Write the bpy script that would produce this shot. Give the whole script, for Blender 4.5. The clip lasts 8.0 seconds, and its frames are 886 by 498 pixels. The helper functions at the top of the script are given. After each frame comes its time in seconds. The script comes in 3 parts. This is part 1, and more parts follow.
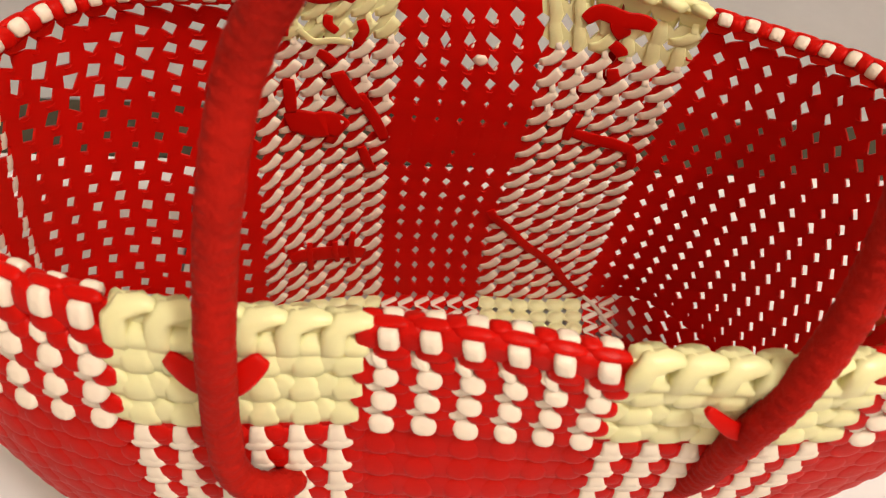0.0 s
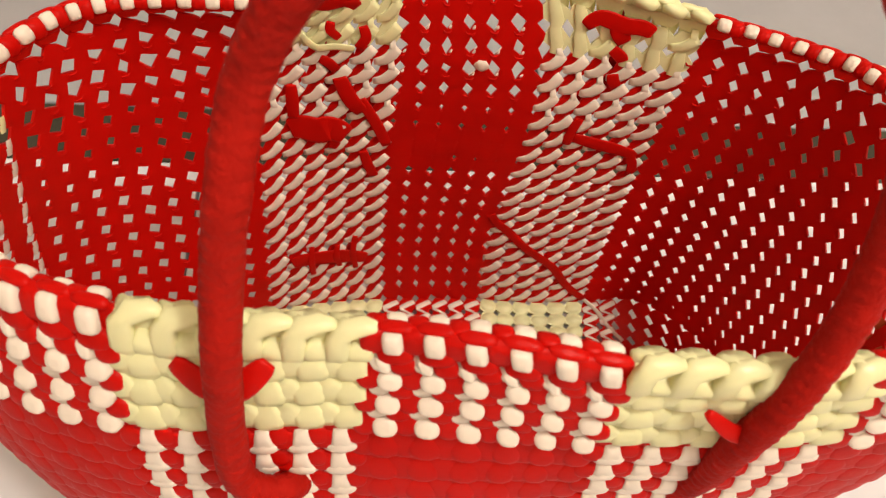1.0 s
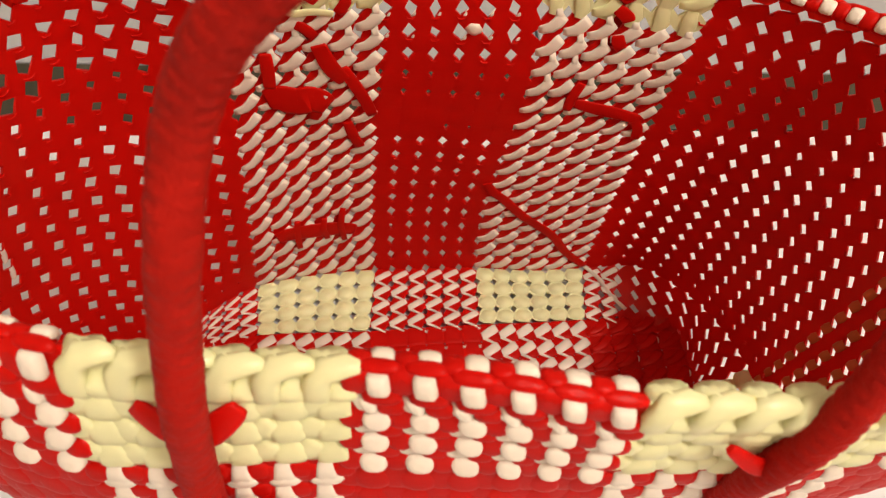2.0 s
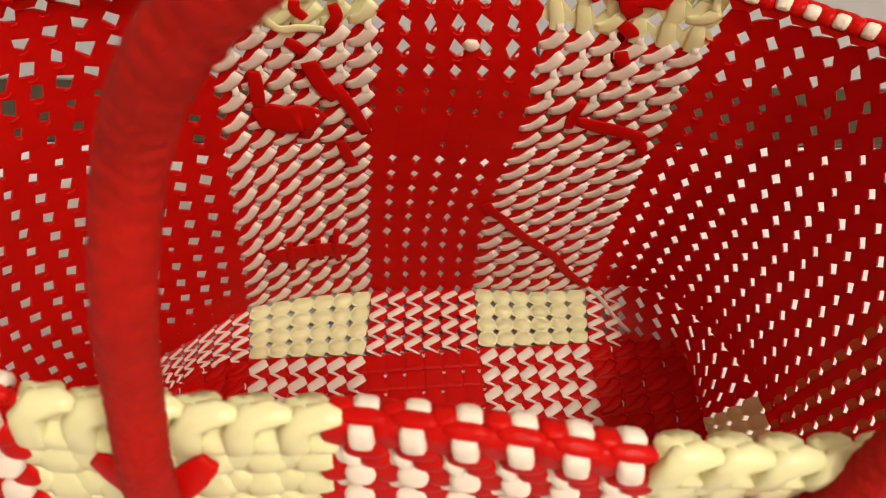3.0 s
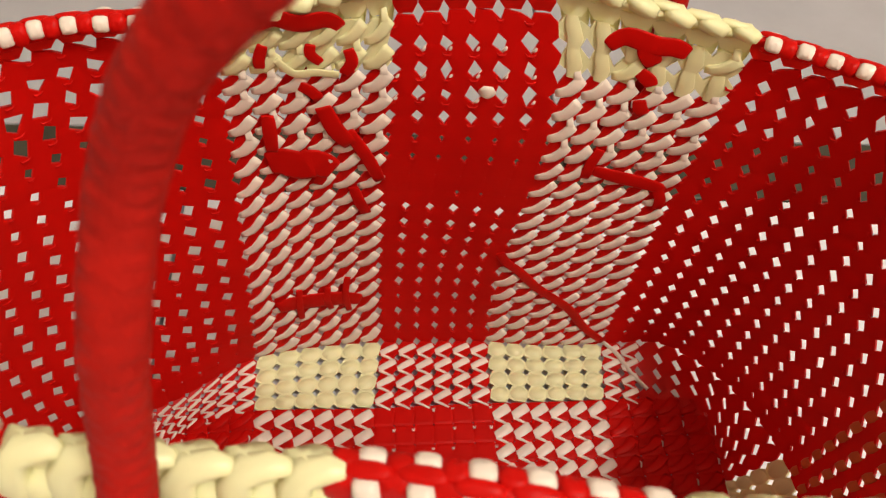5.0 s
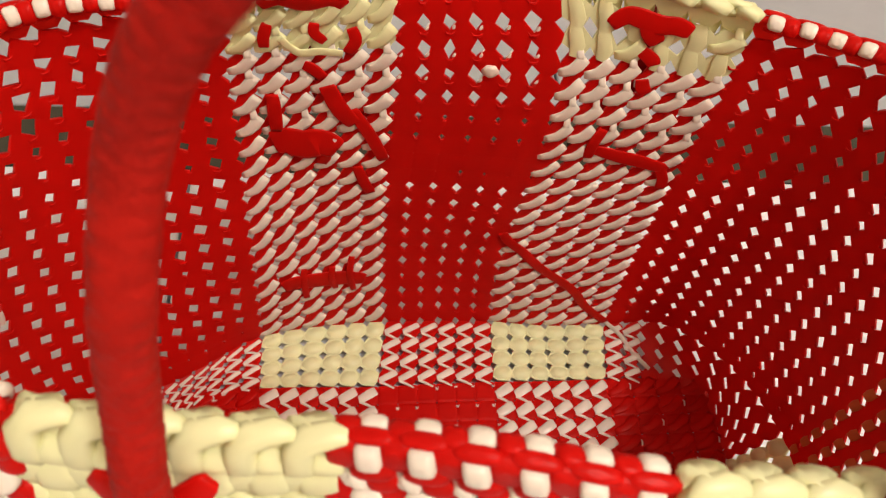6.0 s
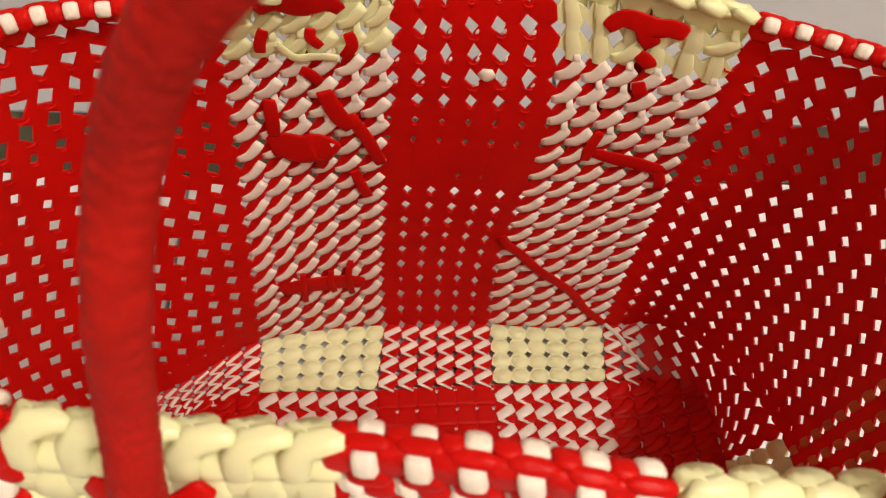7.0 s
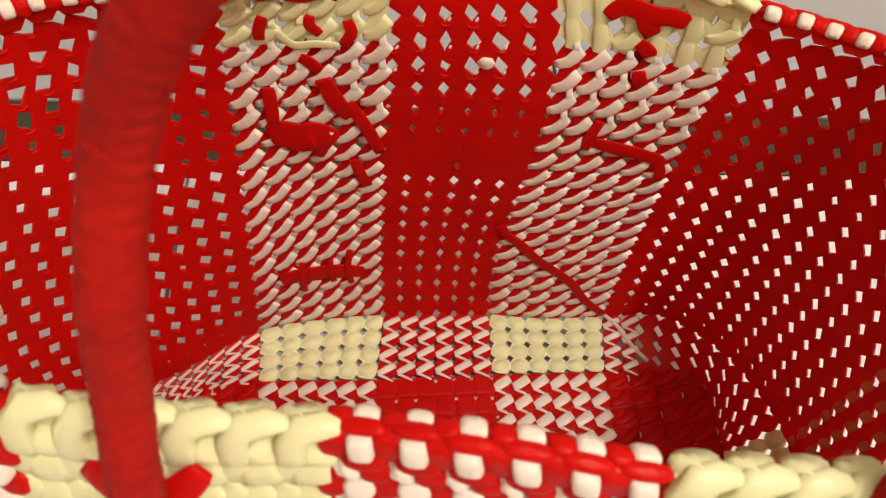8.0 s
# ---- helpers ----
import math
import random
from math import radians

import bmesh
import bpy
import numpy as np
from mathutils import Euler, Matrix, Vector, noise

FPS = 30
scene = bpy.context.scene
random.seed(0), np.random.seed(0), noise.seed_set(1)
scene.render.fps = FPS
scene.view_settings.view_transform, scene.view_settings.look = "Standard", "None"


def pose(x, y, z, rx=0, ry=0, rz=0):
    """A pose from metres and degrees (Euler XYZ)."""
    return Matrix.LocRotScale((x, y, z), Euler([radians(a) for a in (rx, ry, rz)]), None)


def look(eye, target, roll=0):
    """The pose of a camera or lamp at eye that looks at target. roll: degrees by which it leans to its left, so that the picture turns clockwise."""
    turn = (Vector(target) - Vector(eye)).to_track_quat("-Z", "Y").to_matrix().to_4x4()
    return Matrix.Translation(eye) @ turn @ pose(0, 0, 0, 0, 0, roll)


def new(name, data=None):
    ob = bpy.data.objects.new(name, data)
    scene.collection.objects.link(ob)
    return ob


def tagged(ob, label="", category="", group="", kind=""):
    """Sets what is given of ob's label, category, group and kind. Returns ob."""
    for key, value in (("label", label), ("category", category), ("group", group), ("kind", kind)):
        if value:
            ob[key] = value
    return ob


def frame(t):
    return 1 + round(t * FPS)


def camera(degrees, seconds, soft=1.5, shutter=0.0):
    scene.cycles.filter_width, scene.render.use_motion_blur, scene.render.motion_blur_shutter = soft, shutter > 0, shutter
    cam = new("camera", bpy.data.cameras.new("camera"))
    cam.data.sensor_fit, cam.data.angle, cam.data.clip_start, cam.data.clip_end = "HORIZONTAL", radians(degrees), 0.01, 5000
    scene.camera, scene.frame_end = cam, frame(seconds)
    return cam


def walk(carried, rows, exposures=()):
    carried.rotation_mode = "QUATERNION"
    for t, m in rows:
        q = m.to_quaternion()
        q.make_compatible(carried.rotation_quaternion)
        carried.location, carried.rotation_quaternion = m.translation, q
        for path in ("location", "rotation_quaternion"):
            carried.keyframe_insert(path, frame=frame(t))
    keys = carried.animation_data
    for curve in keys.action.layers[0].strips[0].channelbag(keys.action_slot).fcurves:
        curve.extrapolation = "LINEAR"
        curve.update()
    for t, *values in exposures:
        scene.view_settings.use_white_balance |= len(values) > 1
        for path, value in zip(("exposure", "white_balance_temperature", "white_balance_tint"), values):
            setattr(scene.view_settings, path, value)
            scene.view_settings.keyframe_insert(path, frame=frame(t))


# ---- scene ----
cam = camera(61.70, 8.0, soft=1.2)
PATH = [
    (0, (-0.02806, -0.24147, 0.38859), (0.05782, 0.33203, -0.42610), 6.258),
    (0.5, (-0.02853, -0.24206, 0.38989), (0.05555, 0.33954, -0.41923), 5.799),
    (1, (-0.02894, -0.24196, 0.39063), (0.05676, 0.33443, -0.42203), 6.086),
    (1.2, (-0.02824, -0.23754, 0.39338), (0.06942, 0.31697, -0.43305), 7.164),
    (2.3, (-0.02370, -0.20768, 0.38104), (0.06150, 0.28925, -0.48256), 6.002),
    (2.5, (-0.02270, -0.20717, 0.38087), (0.06302, 0.29150, -0.48167), 6.144),
    (3, (-0.02088, -0.20067, 0.37522), (0.06396, 0.31145, -0.47948), 5.749),
    (3.5, (-0.02078, -0.19751, 0.36938), (0.06521, 0.31757, -0.48344), 6.217),
    (4, (-0.01950, -0.19589, 0.36709), (0.07053, 0.32360, -0.48263), 6.660),
    (4.5, (-0.02084, -0.19799, 0.36661), (0.06133, 0.37027, -0.45213), 5.605),
    (4.7, (-0.02099, -0.19781, 0.36685), (0.05653, 0.37739, -0.44748), 5.138),
    (5.8, (-0.01994, -0.20259, 0.36808), (0.04262, 0.36438, -0.45327), 4.194),
    (6, (-0.02007, -0.20229, 0.36814), (0.04343, 0.35665, -0.45864), 4.310),
    (6.5, (-0.01983, -0.20122, 0.36788), (0.04448, 0.35351, -0.46166), 4.144),
    (7, (-0.01907, -0.20195, 0.36883), (0.04386, 0.35915, -0.45652), 3.839),
    (7.5, (-0.01933, -0.20277, 0.36747), (0.04394, 0.35884, -0.45751), 4.014),
    (8, (-0.01814, -0.20301, 0.36781), (0.04284, 0.34986, -0.46322), 3.982),
]
walk(cam, [(t, look(eye, target, roll)) for t, eye, target, roll in PATH], [(0.0, 0.0, 6500, 10), (2.5, 0.0, 6500, 10), (3.4, 0.0, 6250, 10), (8.0, 0.0, 6250, 10)])
# near things fall out of focus
cam.data.dof.use_dof, cam.data.dof.focus_distance, cam.data.dof.aperture_fstop = True, 0.30, 24.0

# ---- light ----
world = bpy.data.worlds.new("room_air")
scene.world = world
world.use_nodes = True
world.node_tree.nodes["Background"].inputs[0].default_value = (1.0, 0.9, 0.8, 1)
world.node_tree.nodes["Background"].inputs[1].default_value = 0.02

LAMP = Vector((0.76, -0.68, 2.15))
bulb = bpy.data.lights.new("ceiling_lamp_light", "POINT")
bulb.shadow_soft_size, bulb.energy, bulb.color = 0.11, 116.0, (1.0, 0.905, 0.77)
lamp_light = new("ceiling_lamp_light", bulb)
lamp_light.location = LAMP


# ---- materials ----
def material(name, color, rough, vary=0.12, scale=60.0, bump=0.15, bump_scale=400.0, spec=0.5, dark=None, coat=0.0):
    m = bpy.data.materials.new(name)
    m.use_nodes = True
    t = m.node_tree
    b = t.nodes["Principled BSDF"]
    tc = t.nodes.new("ShaderNodeTexCoord")
    n1 = t.nodes.new("ShaderNodeTexNoise")
    n1.inputs["Scale"].default_value, n1.inputs["Detail"].default_value = scale, 4.0
    n2 = t.nodes.new("ShaderNodeTexNoise")
    n2.inputs["Scale"].default_value, n2.inputs["Detail"].default_value = bump_scale, 3.0
    ramp = t.nodes.new("ShaderNodeMix")
    ramp.data_type = "RGBA"
    low = dark or tuple(c * (1 - vary) for c in color)
    high = tuple(min(1.0, c * (1 + vary * 0.5)) for c in color)
    ramp.inputs[6].default_value = (*low, 1)
    ramp.inputs[7].default_value = (*high, 1)
    t.links.new(tc.outputs["Object"], n1.inputs["Vector"])
    t.links.new(tc.outputs["Object"], n2.inputs["Vector"])
    t.links.new(n1.outputs["Fac"], ramp.inputs[0])
    t.links.new(ramp.outputs[2], b.inputs["Base Color"])
    mr = t.nodes.new("ShaderNodeMapRange")
    mr.inputs[3].default_value, mr.inputs[4].default_value = rough * 0.75, rough * 1.3
    t.links.new(n2.outputs["Fac"], mr.inputs[0])
    t.links.new(mr.outputs[0], b.inputs["Roughness"])
    bp = t.nodes.new("ShaderNodeBump")
    bp.inputs["Strength"].default_value, bp.inputs["Distance"].default_value = bump, 0.001
    t.links.new(n2.outputs["Fac"], bp.inputs["Height"])
    t.links.new(bp.outputs["Normal"], b.inputs["Normal"])
    b.inputs["Specular IOR Level"].default_value = spec
    b.inputs["Coat Weight"].default_value = coat
    return m


RED = material("red_plastic_wire", (0.64, 0.006, 0.003), 0.36, 0.18, 45, 0.12, 500, spec=0.14)
WHITE = material("white_plastic_wire", (0.80, 0.74, 0.66), 0.34, 0.08, 50, 0.1, 500)
YELLOW = material("pale_yellow_plastic_wire", (0.83, 0.86, 0.52), 0.34, 0.10, 50, 0.1, 500)
ROPE = material("red_handle_wire", (0.36, 0.009, 0.005), 0.6, 0.35, 160, 0.5, 900, spec=0.06)
SLAB = material("white_floor_tile", (0.60, 0.625, 0.69), 0.35, 0.06, 9, 0.05, 120)
GREY = material("grey_speckled_floor_tile", (0.37, 0.39, 0.435), 0.4, 0.0, 16, 0.05, 150, dark=(0.28, 0.295, 0.325))
GRANITE = material("dark_green_granite", (0.035, 0.036, 0.022), 0.4, 0.4, 30, 0.1, 200)
GROUT = material("tile_grout", (0.3, 0.29, 0.27), 0.9)
PLASTER = material("wall_plaster", (0.66, 0.58, 0.50), 0.9, 0.06, 3, 0.2, 60)
# white wire with the red walls' bounced light put into its colour
RED_BOUNCE = material("white_wire_in_red_bounce", (0.62, 0.13, 0.035), 0.36, 0.2, 50, 0.1, 500, spec=0.2)
MATS = [RED, WHITE, YELLOW, RED_BOUNCE]
R, W_, Y, O = 0, 1, 2, 3


def let_light_through(m, share, tint=None):
    """Thin plastic wire lets a share of the light through."""
    t = m.node_tree
    b = t.nodes["Principled BSDF"]
    out = t.nodes["Material Output"]
    tr = t.nodes.new("ShaderNodeBsdfTranslucent")
    mix = t.nodes.new("ShaderNodeMixShader")
    mix.inputs[0].default_value = share
    if tint:
        tr.inputs["Color"].default_value = (*tint, 1)
    else:
        t.links.new(b.inputs["Base Color"].links[0].from_socket, tr.inputs["Color"])
    t.links.new(b.outputs[0], mix.inputs[1])
    t.links.new(tr.outputs[0], mix.inputs[2])
    t.links.new(mix.outputs[0], out.inputs["Surface"])


for plastic, share, tint in ((RED, 0.36, (0.80, 0.015, 0.008)), (WHITE, 0.14, (0.90, 0.68, 0.56)), (YELLOW, 0.20, (0.95, 0.74, 0.15))):
    let_light_through(plastic, share, tint)


def part(name, bm, mat, parent, label=""):
    me = bpy.data.meshes.new(name)
    bm.to_mesh(me)
    bm.free()
    me.materials.append(mat)
    ob = new(name, me)
    ob.parent = parent
    return tagged(ob, label=label)


def box(lo, hi, bevel=0.0):
    bm = bmesh.new()
    bmesh.ops.create_cube(bm, size=1)
    for v in bm.verts:
        v.co = Vector([lo[k] + (v.co[k] + 0.5) * (hi[k] - lo[k]) for k in range(3)])
    if bevel:
        bmesh.ops.bevel(bm, geom=bm.edges[:], offset=bevel, segments=2, affect="EDGES", profile=0.5)
    return bm


def setting(name, lo, hi, mat, label, category, bevel=0.0):
    return tagged(part(name, box(lo, hi, bevel), mat, None), label, category, kind="structure")


# ---- the room ----
TOP = -0.006  # the tiles' upper face, on which the basket stands
ROOM = 1.7
bed = setting("floor", (-ROOM, -ROOM, TOP - 0.06), (ROOM, ROOM, TOP - 0.012), GROUT, "room floor bed under the tiles", "floor")
EDGE0, EDGE1, SKEW = 0.110, 0.163, -0.045


def tile(name, x0, x1, y0, y1, mat, turned=True):
    bm = box((x0, y0, TOP - 0.012), (x1, y1, TOP), 0.0012)
    if turned:
        for v in bm.verts:
            v.co.y += SKEW * v.co.x
    return part(name, bm, mat, bed)


def laid(name, starts, y0, y1, long, mat):
    """One row of tiles, cut off at the room's walls."""
    for x in starts:
        a, b = max(x, -ROOM), min(x + long - 0.002, ROOM)
        if b - a > 0.02 and y1 - y0 > 0.02:
            tile(name, a, b, y0, y1, mat)


for j in range(4):
    laid("white_tile", [i * 0.6 + 0.45 for i in range(-4, 3)], max(EDGE0 - 0.6 * (j + 1) + 0.001, -ROOM + 0.08), EDGE0 - 0.6 * j - 0.001, 0.6, SLAB)
for j in range(3):
    laid("grey_tile", [i * 0.6 + 0.1 for i in range(-4, 3)], EDGE1 + 0.6 * j + 0.001, min(EDGE1 + 0.6 * (j + 1) - 0.001, ROOM - 0.08), 0.6, GREY)
laid("granite_strip", [i * 0.6 + 0.1 for i in range(-4, 3)], EDGE0, EDGE1, 0.6, GRANITE)
setting("wall_north", (-ROOM, ROOM, TOP - 0.06), (ROOM, ROOM + 0.1, 2.5), PLASTER, "plain cream plastered room wall", "wall")
setting("wall_south", (-ROOM, -ROOM - 0.1, TOP - 0.06), (ROOM, -ROOM, 2.5), PLASTER, "plain cream plastered room wall", "wall")
setting("wall_east", (ROOM, -ROOM - 0.1, TOP - 0.06), (ROOM + 0.1, ROOM + 0.1, 2.5), PLASTER, "plain cream plastered room wall", "wall")
setting("wall_west", (-ROOM - 0.1, -ROOM - 0.1, TOP - 0.06), (-ROOM, ROOM + 0.1, 2.5), PLASTER, "plain cream plastered room wall", "wall")
setting("ceiling", (-ROOM - 0.1, -ROOM - 0.1, 2.5), (ROOM + 0.1, ROOM + 0.1, 2.6), PLASTER, "plain white room ceiling", "ceiling")

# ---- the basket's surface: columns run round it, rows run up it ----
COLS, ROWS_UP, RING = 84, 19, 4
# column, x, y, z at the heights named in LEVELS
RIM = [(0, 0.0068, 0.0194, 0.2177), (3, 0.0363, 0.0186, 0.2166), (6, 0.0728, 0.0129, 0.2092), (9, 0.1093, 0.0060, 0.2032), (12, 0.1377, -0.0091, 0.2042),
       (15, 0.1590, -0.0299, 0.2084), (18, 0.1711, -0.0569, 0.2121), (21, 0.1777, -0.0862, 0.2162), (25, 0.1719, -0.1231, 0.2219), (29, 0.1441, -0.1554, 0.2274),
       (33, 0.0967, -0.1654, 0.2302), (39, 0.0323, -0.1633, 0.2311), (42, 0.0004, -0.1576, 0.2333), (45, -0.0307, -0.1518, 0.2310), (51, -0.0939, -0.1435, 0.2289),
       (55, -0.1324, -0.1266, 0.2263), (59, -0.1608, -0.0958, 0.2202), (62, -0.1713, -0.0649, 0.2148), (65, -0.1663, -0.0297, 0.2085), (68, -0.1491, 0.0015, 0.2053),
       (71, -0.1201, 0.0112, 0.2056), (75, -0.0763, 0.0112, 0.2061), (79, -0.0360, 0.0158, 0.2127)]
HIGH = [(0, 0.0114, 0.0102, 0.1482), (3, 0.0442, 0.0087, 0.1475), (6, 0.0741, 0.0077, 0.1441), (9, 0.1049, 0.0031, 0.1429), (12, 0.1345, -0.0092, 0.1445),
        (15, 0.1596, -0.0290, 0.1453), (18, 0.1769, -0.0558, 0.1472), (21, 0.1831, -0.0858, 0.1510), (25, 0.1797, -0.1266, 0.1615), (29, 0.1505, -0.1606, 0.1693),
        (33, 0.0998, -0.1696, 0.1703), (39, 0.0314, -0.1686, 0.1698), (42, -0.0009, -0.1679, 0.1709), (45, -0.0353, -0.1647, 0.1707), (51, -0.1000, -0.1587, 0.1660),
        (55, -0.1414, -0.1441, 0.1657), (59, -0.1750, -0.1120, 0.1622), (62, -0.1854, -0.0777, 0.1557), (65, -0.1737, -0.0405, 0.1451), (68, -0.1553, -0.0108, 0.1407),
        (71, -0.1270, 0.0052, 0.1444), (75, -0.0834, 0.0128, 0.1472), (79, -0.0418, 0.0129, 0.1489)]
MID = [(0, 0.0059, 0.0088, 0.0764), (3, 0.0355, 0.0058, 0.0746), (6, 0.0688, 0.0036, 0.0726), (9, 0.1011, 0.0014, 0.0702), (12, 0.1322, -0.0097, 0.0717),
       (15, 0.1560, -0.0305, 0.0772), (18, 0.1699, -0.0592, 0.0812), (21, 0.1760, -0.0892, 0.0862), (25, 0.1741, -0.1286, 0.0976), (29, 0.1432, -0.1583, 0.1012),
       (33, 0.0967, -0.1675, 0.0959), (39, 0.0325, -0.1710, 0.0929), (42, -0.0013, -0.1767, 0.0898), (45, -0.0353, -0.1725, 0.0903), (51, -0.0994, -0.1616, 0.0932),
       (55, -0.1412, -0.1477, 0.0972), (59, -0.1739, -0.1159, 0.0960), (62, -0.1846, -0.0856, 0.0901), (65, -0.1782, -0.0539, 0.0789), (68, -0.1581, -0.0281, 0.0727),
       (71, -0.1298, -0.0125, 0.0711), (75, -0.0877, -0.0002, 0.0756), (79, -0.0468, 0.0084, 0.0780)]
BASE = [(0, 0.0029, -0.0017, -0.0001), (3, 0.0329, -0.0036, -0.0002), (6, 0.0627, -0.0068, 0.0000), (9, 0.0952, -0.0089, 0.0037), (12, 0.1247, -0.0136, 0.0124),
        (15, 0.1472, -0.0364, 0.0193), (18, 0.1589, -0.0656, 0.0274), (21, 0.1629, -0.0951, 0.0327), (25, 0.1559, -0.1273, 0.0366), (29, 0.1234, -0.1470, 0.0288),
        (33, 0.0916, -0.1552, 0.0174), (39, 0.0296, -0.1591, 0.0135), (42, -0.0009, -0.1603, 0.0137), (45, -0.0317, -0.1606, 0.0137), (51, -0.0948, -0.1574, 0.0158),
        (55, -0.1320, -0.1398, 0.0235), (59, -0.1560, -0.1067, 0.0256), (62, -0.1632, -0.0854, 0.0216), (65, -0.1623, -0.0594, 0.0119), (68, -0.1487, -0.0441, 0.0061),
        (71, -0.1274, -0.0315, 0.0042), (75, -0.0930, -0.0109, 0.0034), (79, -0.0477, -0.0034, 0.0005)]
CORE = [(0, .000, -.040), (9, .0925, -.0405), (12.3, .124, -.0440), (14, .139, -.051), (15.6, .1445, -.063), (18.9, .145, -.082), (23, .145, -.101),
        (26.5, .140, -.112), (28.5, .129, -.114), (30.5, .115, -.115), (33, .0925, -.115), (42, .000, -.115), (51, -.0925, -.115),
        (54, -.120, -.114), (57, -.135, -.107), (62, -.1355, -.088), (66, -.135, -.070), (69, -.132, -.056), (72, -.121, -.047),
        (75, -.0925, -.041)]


def ring_curve(keys, steps=20):
    """A smooth closed curve through the keys, sampled every 1/steps of a column."""
    k = np.array([q[0] for q in keys], float)
    p = np.array([q[1:] for q in keys], float)
    n = len(k)
    gap = lambda a, b: (k[b] - k[a]) % COLS
    tangent = np.array([(p[(i + 1) % n] - p[i - 1]) / gap(i - 1, (i + 1) % n) for i in range(n)])
    out = []
    for s in range(COLS * steps):
        u = s / steps
        i = int(np.searchsorted(k, u, side="right") - 1)
        j = (i + 1) % n
        h = gap(i, j)
        t = (u - k[i]) / h
        out.append(p[i] * (2 * t**3 - 3 * t**2 + 1) + tangent[i] * h * (t**3 - 2 * t**2 + t)
                   + p[j] * (3 * t**2 - 2 * t**3) + tangent[j] * h * (t**3 - t**2))
    return np.array(out)


STEPS = 20
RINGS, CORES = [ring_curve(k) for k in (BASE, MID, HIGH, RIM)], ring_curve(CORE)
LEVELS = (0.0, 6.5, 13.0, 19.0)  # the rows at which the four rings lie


def sample(curve, u):
    f = (u % COLS) * STEPS
    i = int(f)
    a = f - i
    return curve[i % len(curve)] * (1 - a) + curve[(i + 1) % len(curve)] * a


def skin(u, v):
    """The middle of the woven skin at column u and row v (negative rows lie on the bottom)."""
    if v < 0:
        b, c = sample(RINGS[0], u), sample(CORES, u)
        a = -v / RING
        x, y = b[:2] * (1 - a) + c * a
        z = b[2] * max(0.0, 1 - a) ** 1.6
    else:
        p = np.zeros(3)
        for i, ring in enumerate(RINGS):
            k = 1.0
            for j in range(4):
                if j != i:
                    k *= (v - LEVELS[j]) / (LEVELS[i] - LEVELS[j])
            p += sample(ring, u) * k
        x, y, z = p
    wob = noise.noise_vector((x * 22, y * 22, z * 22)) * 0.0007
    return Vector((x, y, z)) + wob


def frame_at(u, v):
    p = skin(u, v)
    du = skin(u + 0.3, v) - skin(u - 0.3, v)
    dv = skin(u, v + 0.3) - skin(u, v - 0.3)
    return p, du.cross(dv).normalized()


def wall_map(u, v):
    """A map from a cell's own coordinates (s across, t up, n inwards in metres) to the world."""
    grid = {}
    for a in (-1, 0, 1):
        for b in (-1, 0, 1):
            grid[a, b] = frame_at(u + 0.5 + 0.5 * a, v + 0.5 + 0.5 * b)

    def at(s, t, n):
        ws = (0.5 * (2 * s) * (2 * s - 1), 1 - 4 * s * s, 0.5 * (2 * s) * (2 * s + 1))
        wt = (0.5 * (2 * t) * (2 * t - 1), 1 - 4 * t * t, 0.5 * (2 * t) * (2 * t + 1))
        p, m = Vector(), Vector()
        for a in (-1, 0, 1):
            for b in (-1, 0, 1):
                k = ws[a + 1] * wt[b + 1]
                p += grid[a, b][0] * k
                m += grid[a, b][1] * k
        return p + m * n
    return at


def flat_map(x, y, px, py):
    def at(s, t, n):
        q = Vector((x + px * s, y + py * t, n))
        return q + noise.noise_vector((q.x * 22, q.y * 22, 0)) * 0.0009
    return at


